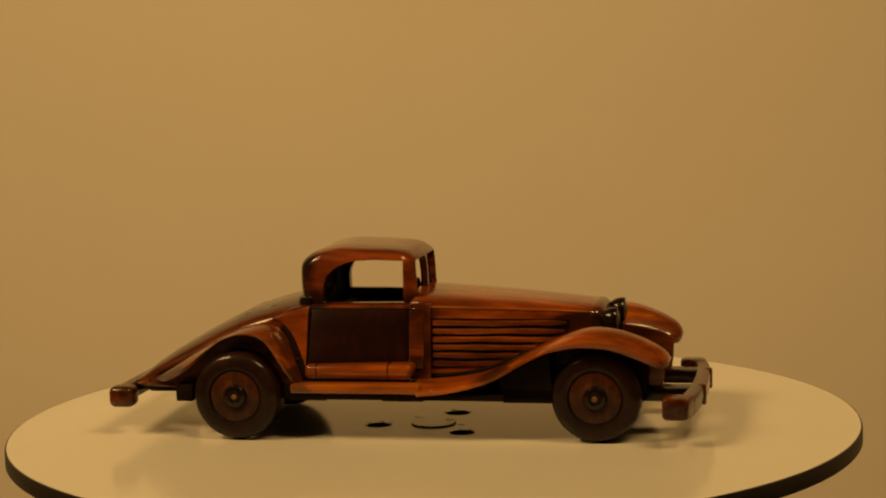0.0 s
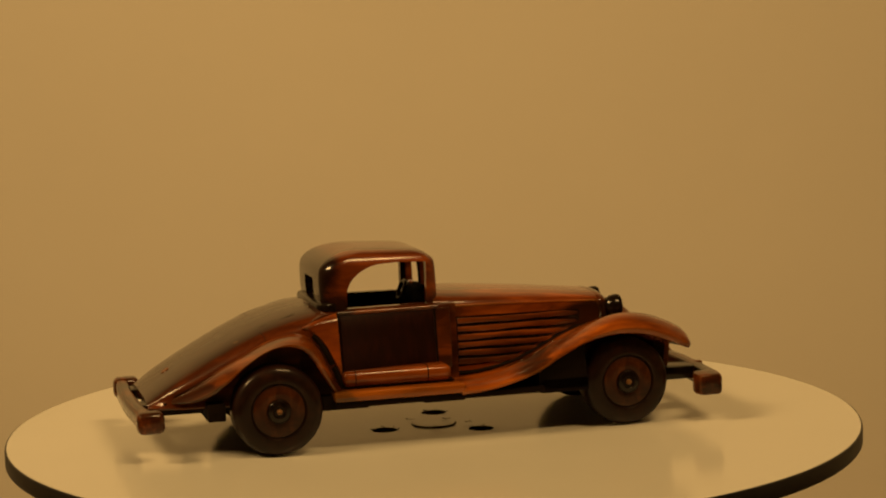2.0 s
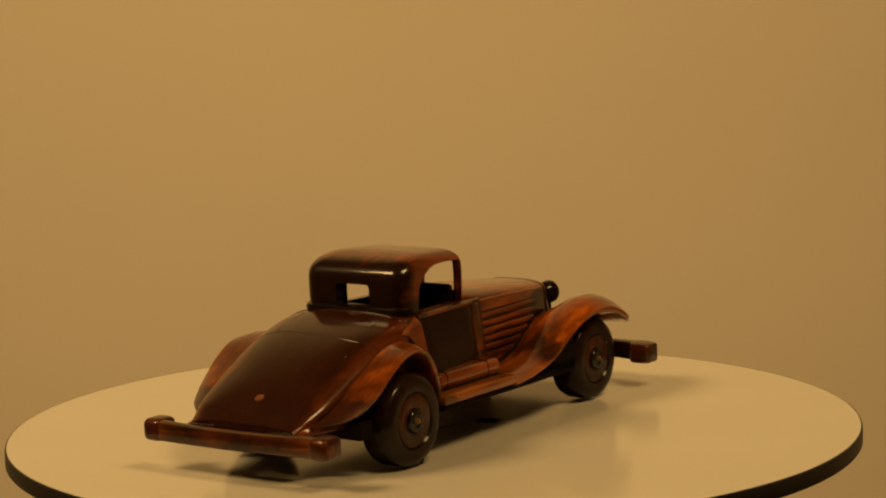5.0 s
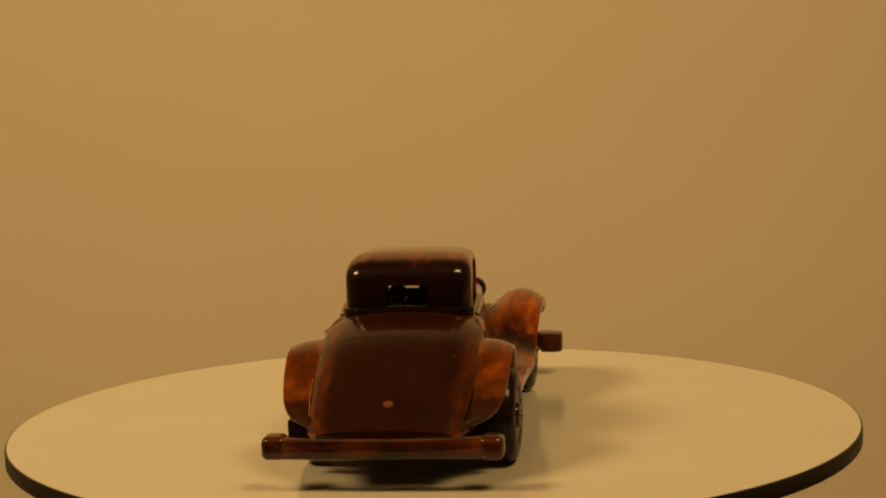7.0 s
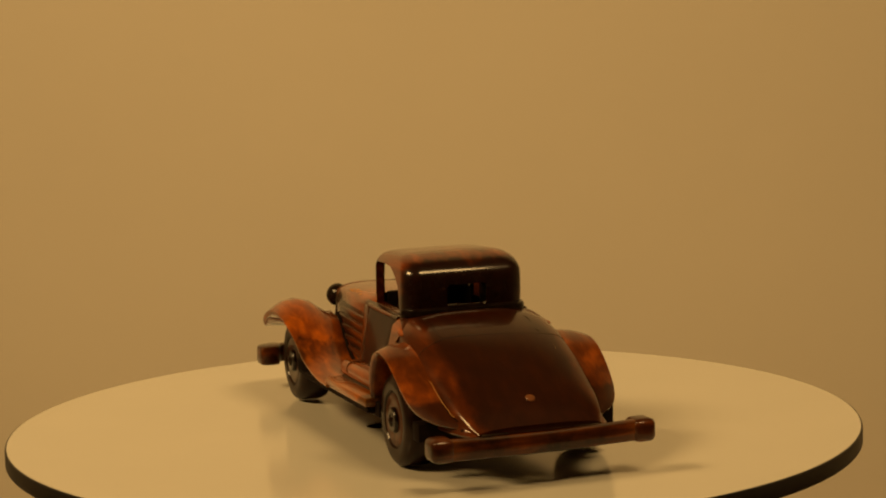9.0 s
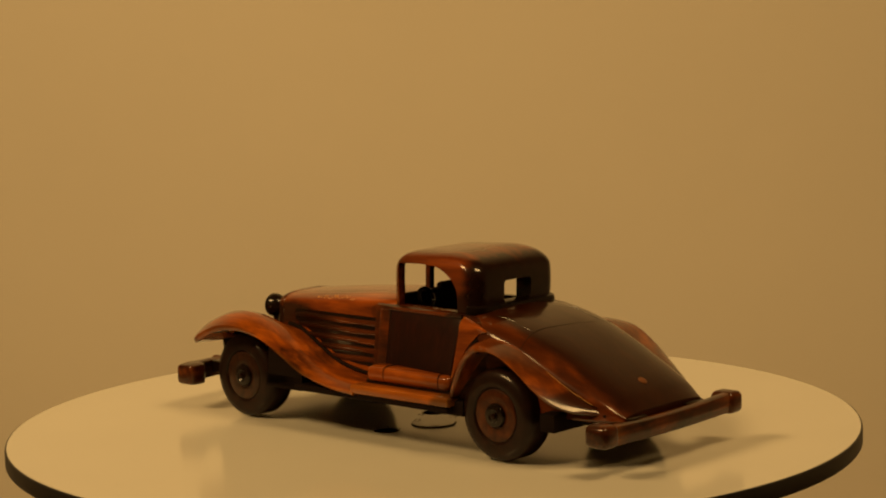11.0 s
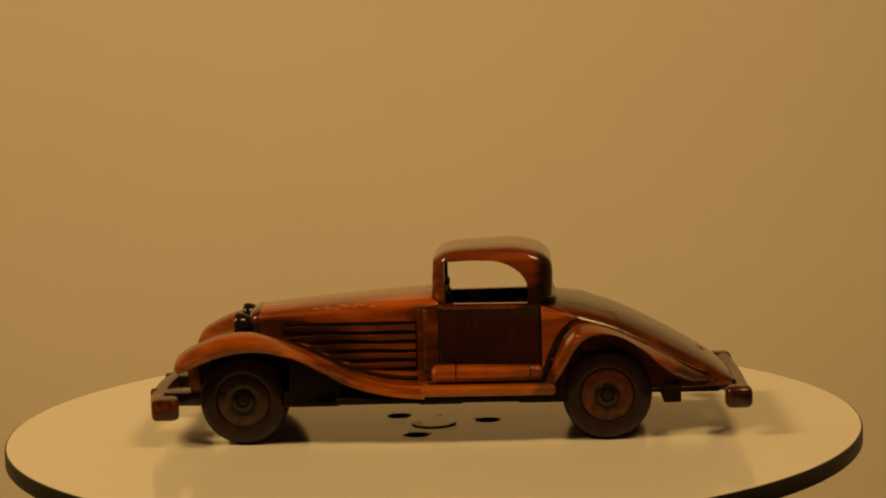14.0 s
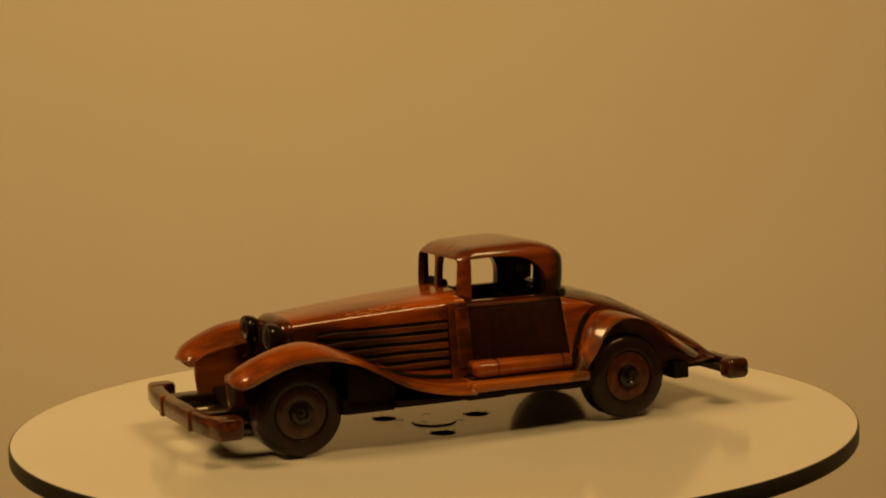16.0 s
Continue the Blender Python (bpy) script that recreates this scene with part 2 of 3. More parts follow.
# ---- room ----
def room():
    H, T = 2.9, 0.12
    walls = {"wall_north": (-2.6, 2.6, 1.25, 1.25 + T, 0, H), "wall_south": (-2.6, 2.6, -5.5 - T, -5.5, 0, H),
             "wall_east": (2.6, 2.6 + T, -5.5 - T, 1.25 + T, 0, H), "wall_west": (-2.6 - T, -2.6, -5.5 - T, 1.25 + T, 0, H)}
    for name, b in walls.items():
        tagged(new(name, finish(name, box(*b, bevel=0), WALL)), "plain cream painted room wall", "wall", kind="structure")
    tagged(new("floor", finish("floor", box(-2.8, 2.8, -5.7, 1.45, -0.1, -0.001, bevel=0), FLOORM)), "plain brown room floor", "floor", kind="structure")
    tagged(new("ceiling", finish("ceiling", box(-2.8, 2.8, -5.7, 1.45, H + 0.001, H + 0.1, bevel=0), CEIL)), "plain dark brown room ceiling", "ceiling", kind="structure")


room()

# ---- turntable ----
R = 0.225
SAG = 0.0025         # the board dips a little towards its middle


def sag(r):
    return -SAG * (1 - (r / R) ** 2)


def stand():
    ob = new("pedestal_stand")
    tagged(ob, "dark pedestal that carries the round turntable", "stand")
    part("column", lathe_z([(0.05, 0.03), (0.045, 0.05), (0.045, Z0 - 0.075), (0.07, Z0 - 0.06)]), EDGE, ob)
    part("foot", lathe_z([(0.20, 0.0), (0.20, 0.02), (0.19, 0.03), (0.06, 0.035)]), EDGE, ob)
    return ob


def turntable():
    ob = new("turntable")
    ob.location = (0, 0, Z0)
    tagged(ob, "round white laminate turntable board with black edge", "turntable")
    radii = [0.0122, 0.02, 0.045, 0.08, 0.11, 0.14, 0.17, 0.20, 0.2244]
    prof = [(r, sag(r)) for r in radii] + [(0.2244, -0.0085), (0.0122, -0.0085), (0.0122, sag(0.0122))]
    board = lathe_z(prof, 192, caps=False)
    holes = []
    for a in (-166.5, -47, 75.5):
        h = lathe_z([(0.0067, -0.02), (0.0067, 0.02)], 32)
        bmesh.ops.translate(h, verts=h.verts, vec=(0.0295 * math.cos(radians(a)), 0.0295 * math.sin(radians(a)), 0))
        holes.append(h)
    part("board", carve(board, holes), WHITE, ob, "glossy white laminate top")
    part("edge_band", lathe_z([(0.22445, -0.0002), (0.2251, -0.0003), (0.2254, -0.0012), (0.2254, -0.0078), (0.2248, -0.0086), (0.22445, -0.0086), (0.22445, -0.0002)], 192, caps=False), EDGE, ob, "black plastic edge band")
    part("bearing_plate", lathe_z([(0.06, -0.058), (0.06, -0.012), (0.055, -0.0090)]), EDGE, ob, "black bearing under the board")
    part("centre_cap", lathe_z([(0.0118, -0.0060), (0.0118, -0.0019), (0.0116, -0.0017), (0.0020, -0.0017)], 48), CAP, ob, "flat white cap in the middle")
    # the shadow on the cap's side wall, drawn as a dark ring
    part("cap_shade_ring", lathe_z([(0.0119, -0.0060), (0.01205, -0.0060), (0.01215, -0.0026), (0.0121, -0.0021), (0.0119, -0.0020), (0.0119, -0.0060)], 48, caps=False), RING, ob, "dark ring painted as shade on the cap's side")
    for a in (-166.5, -47, 75.5):
        s = lathe_z([(0.0001, -0.0062), (0.0025, -0.0060), (0.0045, -0.0072), (0.0061, -0.0080), (0.00655, -0.0079), (0.00655, -0.0026), (0.00668, -0.0026), (0.00668, -0.0088)], 24)
        bmesh.ops.translate(s, verts=s.verts, vec=(0.0295 * math.cos(radians(a)), 0.0295 * math.sin(radians(a)), 0))
        screw = part("sunk_screw", s, EDGE, ob, "dark screw sunk in a hole")
        hx, hy = 0.0295 * math.cos(radians(a)), 0.0295 * math.sin(radians(a))
        # torn fringe of laminate and threads of glue round the hole
        for k in range(7):
            b = radians(a + 51 * k + random.uniform(-24, 24))
            out, rise, turn = random.uniform(0.0006, 0.0017), random.uniform(0.0, 0.00045), random.uniform(-0.5, 0.5)
            path = [(hx + (0.0062 + out * f) * math.cos(b + turn * f), hy + (0.0062 + out * f) * math.sin(b + turn * f), -0.0030 + 0.0009 * min(1, 2 * f) + rise * f * f) for f in (0, 0.35, 0.7, 1)]
            part("burr", tube(path, random.uniform(0.00008, 0.00024), 5), EDGE, screw)
    for cx, cy, turns, size in ((0.006, 0.004, 1.4, 0.0016), (-0.013, 0.010, 1.1, 0.0020), (0.015, -0.008, 1.7, 0.0014), (-0.004, -0.0145, 1.2, 0.0015)):
        curl = [(cx + size * (1 - 0.3 * f) * math.cos(turns * 6.28 * f) + 0.004 * f, cy + size * math.sin(turns * 6.28 * f), -0.0015 + 0.0006 * math.sin(3.1 * f)) for f in np.linspace(0, 1, 14)]
        part("thread", tube(curl, 0.00011, 4), RING, ob, "thin dark curled thread")
    return ob


stand()
TABLE = turntable()

# ---- the wooden car ----
CAR = new("model_car")
tagged(CAR, "hand-carved lacquered amber and dark wood model coupe", "model car")
SHIFT = pose(0.0, 0.0029, 0.0, 0, 0, 0.9)    # the body sits a little askew on its wheels


def mm(rows):
    return [tuple(v * 0.001 for v in r) for r in rows]


def body_part(name, bm, mat, label="", parent=None, sharp=40):
    bmesh.ops.transform(bm, matrix=SHIFT, verts=bm.verts)
    return part(name, bm, mat, parent or CAR, label, sharp)


def half_ring(pts):
    """Closed ring from a right-to-left symmetric half outline (y >= 0), listed from bottom middle to top middle."""
    return pts + [(x, -y, z) for x, y, z in pts[::-1] if y > 1e-9]


def shoulder(x, zb, zt, wb, ws, n, k=14):
    """Half outline: straight side from (wb, zb) leaning to (ws, zs), then a rounded top up to zt in the middle."""
    pts = [(x, 0.0, zb), (x, wb * 0.98, zb), (x, wb, zb + 1)]
    zs = zt - n
    for i in range(1, 5):
        f = i / 5
        pts.append((x, wb + (ws - wb) * f, zb + 1 + (zs - zb - 1) * f))
    for i in range(k):
        a = math.pi / 2 * i / k
        e = 0.72
        pts.append((x, ws * math.cos(a) ** e, zs + n * math.sin(a) ** e))
    pts.append((x, 0.0, zt))
    return pts


def build_body():
    # rear deck
    rows = [(-58.5, 68.7, 45, 36, 10), (-61, 68.6, 45, 36.5, 10), (-70, 67.6, 46, 39, 10.5), (-80, 65.7, 46, 40, 11), (-95, 61.2, 44.5, 40.2, 12), (-110, 54.6, 43, 39.8, 12),
            (-126, 46.1, 41, 38.6, 11), (-138, 39.1, 39, 37, 8.5), (-146, 33.9, 37, 34.8, 6), (-151, 30.2, 35.5, 33, 5), (-155.6, 26.6, 33.5, 31, 3)]
    rings = [half_ring(mm(shoulder(x, 22.5, zt, wb, ws, n))) for x, zt, wb, ws, n in smooth_rows(rows, 4)]
    body_part("rear_deck", loft(rings), DECK, "dark brown lacquered sloping rear deck")
    seam = []
    for k in range(-14, 15):
        f = k / 14
        x = -97.0 + 1.2 * math.sin(5 * f)
        zt, wb, ws, n = table(rows[::-1], x)
        a = math.pi / 2 * (1 - abs(f) * 0.8)
        seam.append((x, math.copysign(ws * math.cos(a) ** 0.72, f) if k else 0.0, zt - n + n * math.sin(a) ** 0.72))
    body_part("deck_seam", tube(mm(seam), 0.00022, 6), BLACKWOOD)
    def deck_top(x, y):
        zt, wb, ws, n = table(rows[::-1], x)
        c = min(1.0, abs(y) / ws) ** (1 / 0.72)
        return zt - n + n * max(0.0, 1 - c * c) ** 0.36
    for y0 in (25.0, -25.0):
        line = [(x, y0 + 0.5 * math.sin(0.4 * x), deck_top(x, y0)) for x in np.linspace(-72, -96, 13)]
        body_part("deck_seam", tube(mm(line), 0.00020, 6), BLACKWOOD)
    for x0, y0, dx, dy in ((-71, -27, -7, 1.5), (-73, 23, -5, -2), (-104, -29, -6, 1)):
        line = [(x0 + dx * k / 6, y0 + dy * k / 6 + 0.25 * math.sin(2.3 * k), deck_top(x0 + dx * k / 6, y0 + dy * k / 6)) for k in range(7)]
        body_part("scratch", tube(mm(line), 0.00009, 5), SCUFFGLINT, "pale scratch in the lacquer")
    # groove where the deck meets each rear fender, an edge glint painted pale on one side
    crest = [(-146, 27.4), (-138, 31.0), (-129, 35.6), (-119, 41.4), (-107, 47.3), (-95, 53.0), (-83, 56.2)]
    for s in (1, -1):
        line = []
        for x in np.linspace(-84, -143, 26):
            zt, wb, ws, n = table(rows[::-1], x)
            z = table(crest, x)[0]
            f = (z - 22.5) / (zt - n - 22.5)
            if f > 1:
                y = ws * math.cos(math.asin(min(1.0, ((z - zt + n) / n) ** (1 / 0.72)))) ** 0.72
            else:
                y = wb + (ws - wb) * f
            line.append((x, s * (y + 0.25), z + 0.1))
        body_part("deck_groove", tube(mm(line), 0.00032, 8), MATT)
        if s > 0:
            for a, b in ((9, 25),):
                glint = [(x, y + 0.25 + 0.15 * math.sin(1.9 * x), z + 0.55) for x, y, z in line[a:b]]
                body_part("edge_glint", tube(mm(glint), 0.00015, 5), SCUFFGLINT, "pale glint painted along the edge")
    # hood
    rows = [(-5, 71.9, 32, 28.6, 8), (5, 71.3, 33, 30.0, 8), (25, 70.0, 31.5, 28.5, 7.6), (50, 68.2, 29, 26, 7.2), (75, 66.0, 26, 22.5, 6.8), (89, 64.6, 24, 20.5, 6.5)]
    rings = [half_ring(mm(shoulder(x, 24, zt, wb, ws, n))) for x, zt, wb, ws, n in smooth_rows(rows, 4)]
    bonnet = body_part("hood", loft(rings), HOOD, "amber lacquered long hood")
    def hood_top(x, z):
        zt, wb, ws, n = table(rows, x)
        a = math.asin(min(1.0, max(0.0, (z - zt + n) / n) ** (1 / 0.72)))
        return ws * math.cos(a) ** 0.72
    for x0, z0, length in ((33, 66.8, 5), (37, 66.0, 7), (43, 66.4, 4), (46, 65.2, 8), (52, 65.6, 3), (27, 66.2, 3.5), (56, 64.8, 4)):
        pts = []
        for k in range(6):
            x = x0 + length * k / 5
            z = z0 - 0.035 * (x - x0) + 0.35 * math.sin(2.1 * k + x0)
            pts.append((x, hood_top(x, z) + 0.02, z))
        body_part("scratch", tube(mm(pts), 0.00022, 5), SCUFFGLINT, "pale scratch in the lacquer", parent=bonnet)
    # radiator shell
    rows = [(88.6, 64.6, 24.1, 20.6, 6.5), (89.6, 64.9, 24.3, 20.9, 6.5), (92.4, 64.4, 24, 20.5, 6.8), (94.4, 62.8, 23, 19.3, 7), (95.5, 60.4, 21.5, 17.6, 7)]
    rings = [half_ring(mm(shoulder(x, 24, zt, wb, ws, n))) for x, zt, wb, ws, n in rows]
    shell = body_part("radiator", loft(rings), SHELL, "dark stained rounded radiator front")
    for i in range(7):
        y = (i - 3) * 0.0044
        body_part("grille_bar", box(0.0950, 0.0966, y - 0.0008, y + 0.0008, 0.030, 0.058, 0.0004, 1), TYRE, parent=shell)
    # lower cabin with door sides
    rows = [(6, 66.5, 35.5, 31.5), (-5, 66.5, 37, 32), (-20, 66.4, 39.5, 32.8), (-40, 66.2, 43, 33.5), (-56, 66.0, 45.5, 34.2), (-66, 65.0, 46.5, 36.2), (-74, 61.4, 46, 38.6), (-82, 56.5, 44.5, 39.5)]
    rings = []
    for x, zt, wb, ws in smooth_rows(rows, 3):
        half = [(x, 0, 24), (x, wb, 24), (x, wb, 31)] + [(x, wb + (ws - wb) * f, 31 + (zt - 33) * f) for f in (0.25, 0.5, 0.75, 1.0)] + [(x, ws - 0.6, zt - 0.5), (x, ws - 2, zt), (x, 0, zt)]
        rings.append(half_ring(mm(half)))
    tub = carve(loft(rings), [box(-0.056, 0.001, -0.0285, 0.0285, 0.046, 0.09, 0)])
    body_part("cabin_sides", tub, CABIN, "amber-brown wood cabin sides")
    for s in (1, -1):
        # door panel leans with the side
        def door_at(x, z, out):
            wb, ws = table([(-66, 46.5, 35), (-56, 45.5, 34.2), (-40, 43, 33.5), (-20, 39.5, 32.8), (-5, 37, 32), (6, 35.5, 31.5)], x)
            f = (z - 31) / 33.4
            return (x, s * (wb + (ws - wb) * f + out), z)
        rings = []
        for k, (x, inset) in enumerate([(-57.2, 1.0), (-56.6, 0.2)] + [(x, 0.0) for x in (-55.8, -48, -40, -30, -20, -12, -7.0)] + [(-6.3, 0.2), (-5.8, 1.0)]):
            zs = [33.6 + (64.0 - 33.6) * q / 8 for q in range(9)]
            out = 1.2 - inset
            face = [door_at(x, z, out - (0.7 if q in (0, 8) else 0.0)) for q, z in enumerate(zs)]
            rings.append(mm(face + [door_at(x, z, -1.5) for z in zs[::-1]]))
        gap = [[door_at(x, z, o) for z in (32.6, 40, 48, 56, 64.9)] + [door_at(x, z, -1.6) for z in (64.9, 56, 48, 40, 32.6)] for x, o in [(-58.8, 0.0)] + [(x, 0.4) for x in (-58.2, -50, -40, -30, -20, -10, -5.0)] + [(-4.6, 0.0)]]
        body_part("door_gap", loft([mm(g) for g in gap]), MATT, "dark gap round the door")
        body_part("door", loft(rings), DOORWOOD, "dark reddish brown door panel")
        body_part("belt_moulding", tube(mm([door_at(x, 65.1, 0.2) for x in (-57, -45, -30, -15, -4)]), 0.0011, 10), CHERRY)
        # cowl post between door and louvres
        post = ((-5.0, 33, 37.1), (2.6, 33, 36.0), (2.6, 64.4, 31.6), (-5.0, 64.4, 32))
        rings = [mm([(x + k * (0.5 if x < 0 else -0.5), s * (o + out), z + k * (0.5 if z < 50 else -0.5)) for x, z, o in post]) for k, out in ((0, -2.0), (0, 0.1), (0.5, 0.45), (1.6, 0.6))]
        body_part("cowl_post", loft(rings), POST)
        # side rail along the hood and six louvre bars
        def hood_side(x, z):
            zt, wb, ws, n = table([(5, 71.3, 33, 30.0, 8), (25, 70.0, 31.5, 28.5, 7.6), (50, 68.2, 29, 26, 7.2), (75, 66.0, 26, 22.5, 6.8), (89, 64.6, 24, 20.5, 6.5)], x)
            f = (z - 25) / (zt - n - 25)
            if f > 1:
                a = math.asin(min(1.0, ((z - zt + n) / n) ** (1 / 0.72)))
                return s * ws * math.cos(a) ** 0.72
            return s * (wb + (ws - wb) * f)
        rail = [(x, hood_side(x, z) - s * 0.1, z) for x, z in ((5, 64.6), (25, 64.0), (50, 62.9), (70, 61.8), (87, 60.8))]
        if s < 0:
            body_part("hood_rail", tube(mm(rail), 0.0007, 10), HOOD)
        rings = []
        for x in np.linspace(3.2, 77, 13):
            zt, zb = table([(5.2, 58.8, 32.6), (25, 58.5, 33.2), (40, 58.2, 36.5), (52, 58.0, 41.5), (62, 57.8, 46.5), (77, 57.2, 51.5)], x)
            col = [zb + (zt - zb) * k / 6 for k in range(7)]
            rings.append(mm([(x, hood_side(x, z) + s * 0.25, z) for z in col] + [(x, hood_side(x, z) - s * 1.5, z) for z in col[::-1]]))
        joint = [(x, hood_side(x, z) + s * 0.5, z + 0.4) for x, z in ((5, 29.0), (16, 29.0), (31, 31.2), (44, 35.2), (57, 41.0), (71, 46.6), (82, 48.0))]
        body_part("fender_joint", tube([tuple(v) for v in smooth_rows(mm(joint), 4)], 0.0012, 8), MATT, "dark joint between hood and fender")
        body_part("louvre_panel", loft(rings), BLACKWOOD, "dark stained recess behind the louvre bars")
        count, pitch, top = (6, 4.2, 56.4) if s < 0 else (5, 4.8, 55.4)
        for i in range(count):
            z = top - pitch * i
            xe = ((76, 75, 71, 62, 52, 44) if s < 0 else (76, 73, 66, 55, 44))[i]
            rings = []
            for x in np.linspace(7.0, xe, 10):
                zc = z - 0.012 * x + 0.16 * math.sin(x * 0.13 + i * 1.7)
                hh = (0.33 if s < 0 else 0.29) * pitch * (1 + 0.10 * math.sin(0.21 * x + 2.4 * i)) * (1.0 if x < xe - 1 else 0.55)
                sec = [(-hh, -0.9), (-hh, 0.45), (-hh * 0.86, 0.95), (-hh * 0.4, 1.2), (hh * 0.4, 1.2), (hh * 0.86, 0.95), (hh, 0.45), (hh, -0.9)]
                rings.append(mm([(x, hood_side(x, zc + dz) + s * o, zc + dz) for dz, o in sec]))
            body_part("louvre_bar", loft(rings), LOUVREPALE if s < 0 else LOUVRE)
    # sill under the body
    body_part("chassis", box(-0.150, 0.118, -0.031, 0.031, 0.0185, 0.0262, 0.0015), MATT, "black stained chassis board")
    for s in (1, -1):
        for x0, x1 in ((-0.070, -0.046), (-0.017, 0.005), (0.046, 0.074), (-0.128, -0.119)):
            a, b = sorted((s * 0.024, s * 0.050))
            body_part("chassis_block", box(x0, x1, a, b, 0.0172 if x0 < -0.1 else 0.0184, 0.026, 0.0006), MATT)
        a, b = sorted((s * 0.030, s * 0.0538))
        body_part("sill", box(-0.0630, 0.0470, a, b, 0.0198, 0.0231, 0.0005, 1), MATT, "black stained sill under the running board")


def build_cab():
    levels = [(63.5, -62.8, 3.4, 31.6), (72, -64.2, 3.4, 32.0), (79.5, -64.6, 3.2, 32.0), (85, -64.4, 2.8, 32.0), (88, -63.4, 2.4, 31.6), (90.6, -61.0, 1.2, 30.8), (92.8, -57.4, -1.4, 29.4),
              (94.6, -52.0, -5.0, 27.0), (95.7, -46.0, -10.5, 22.5), (96.2, -39.0, -18, 13.0)]

    def plan(z, xr, xf, w, rr, rf, k=10):
        pts = []
        for cx, cy, r, a0 in ((xf - rf, w - rf, rf, 0), (xr + rr, w - rr, rr, 90), (xr + rr, -w + rr, rr, 180), (xf - rf, -w + rf, rf, 270)):
            for i in range(k + 1):
                a = radians(a0 + 90 * i / k)
                x = cx + r * math.cos(a)
                y = (cy + r * math.sin(a)) * (1 - 0.10 * max(0.0, (x + 42) / 44))
                # the windscreen is bent back from its middle post
                pts.append((x - 4.2 * min(1.0, abs(y) / 28) * min(1.0, max(0.0, (x + 14) / 12)), y, z - 0.0042 * max(0.0, x + 42) * max(0.0, z - 86)))
        return mm(pts)

    sm = smooth_rows(levels, 3)
    outer = loft([plan(z, xr, xf - 1.4, w, min(9, w * 0.8), min(7.5, w * 0.6)) for z, xr, xf, w in sm])
    inner = loft([plan(z, xr + 8.0, xf - 4.6, w - 4.2, 7, 3.5) for z, xr, xf, w in ((60, -62.6, 4.4, 31.6), (80, -63.6, 3.6, 32), (87, -62.6, 2.4, 31.4), (90, -59.5, 0, 28.5), (91.6, -55, -4, 25))])
    # side windows with a swept rear edge
    side = [(-8.6, 66.8), (-8.6, 88.6)] + [(-24, 89.2)]
    for i in range(1, 9):
        a = radians(90 * i / 8)
        side.append((-30 - 21.5 * math.sin(a), 89.1 - 15.4 * (1 - math.cos(a))))
    side += [(-51.2, 66.8)]
    cuts = [loft([mm([(x, y, z) for x, z in side]) for y in (-50, 50)])]
    for y0, y1 in ((-24.4, -1.4), (1.4, 24.4)):
        cuts.append(box(-0.0110, 0.02, y0 * 0.001, y1 * 0.001, 0.0706, 0.0884, 0.0025, 3))
    # the rear slot, its sill falling inwards
    slot = box(-0.075, -0.048, -0.0105, 0.0105, 0.0722, 0.0812, 0.002, 3)
    for v in slot.verts:
        if v.co.x > -0.06 and v.co.z < 0.077:
            v.co.z -= 0.0058
    cuts.append(slot)
    def copies(bms):
        return [b.copy() for b in bms]
    # thin black sheet added within the walls, the hollow's shade put into its colour
    ins = ((60, -62.6, 4.4, 31.6), (80, -63.6, 3.6, 32), (87, -62.6, 2.4, 31.4), (90, -59.5, 0, 28.5), (91.6, -55, -4, 25))
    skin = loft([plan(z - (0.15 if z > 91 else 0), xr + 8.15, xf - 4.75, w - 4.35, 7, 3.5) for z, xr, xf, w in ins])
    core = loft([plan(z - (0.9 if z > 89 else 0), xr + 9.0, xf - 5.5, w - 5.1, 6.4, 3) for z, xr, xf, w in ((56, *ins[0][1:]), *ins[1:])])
    shade_sheet = carve(skin, [core] + copies(cuts))
    cab = carve(outer, [inner] + cuts)
    body_part("cab_shade_sheet", shade_sheet, MATT, "added dark sheet, shade inside the cabin")
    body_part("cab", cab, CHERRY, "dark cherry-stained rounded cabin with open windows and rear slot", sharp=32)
    rings = []
    for z, o in ((64.6, 0.6), (65.4, 2.4), (67.6, 3.0), (69.4, 2.4), (70.2, 0.5)):
        rings.append(mm([(-57.6, -31.0 - o * 0.4, z), (-58.4, -31.4 - o * 0.6, z)] + [(-55.0 - (8.4 + o) * math.sin(radians(a)), -24 - (7.9 + o * 0.6) * math.cos(radians(a)), z) for a in (30, 45, 60, 75, 90)]
                        + [(-55.0 - (8.4 + o) * math.sin(radians(a)), 24 + (7.9 + o * 0.6) * math.cos(radians(a)), z) for a in (90, 75, 60, 45, 30)] + [(-58.4, 31.4 + o * 0.6, z), (-57.6, 31.0 + o * 0.4, z)]))
    body_part("rear_moulding", loft(rings), BLACKWOOD, "dark rounded moulding behind the cabin")
    body_part("seat", box(-0.046, -0.018, -0.027, 0.027, 0.047, 0.056, 0.003), MATT)
    body_part("seat_back", box(-0.0520, -0.0445, -0.027, 0.027, 0.048, 0.0625, 0.003), MATT)
    dash = body_part("dashboard", box(-0.0095, -0.0050, -0.0240, 0.0240, 0.055, 0.0722, 0.002), MATT)
    # added block that hides the hood's bright reflection from the rear slot
    body_part("slot_view_block", box(-0.0100, -0.0055, -0.0225, -0.0015, 0.0700, 0.0750, 0.002), MATT, parent=dash)
    wheel = [(-11.5 + 1.8 * math.sin(a), 12 + 5.2 * math.cos(a), 68.6 + 4.8 * math.sin(a)) for a in np.linspace(0, 2 * math.pi, 25)]
    body_part("steering_wheel", tube(mm(wheel), 0.0011, 8), BLACKWOOD)
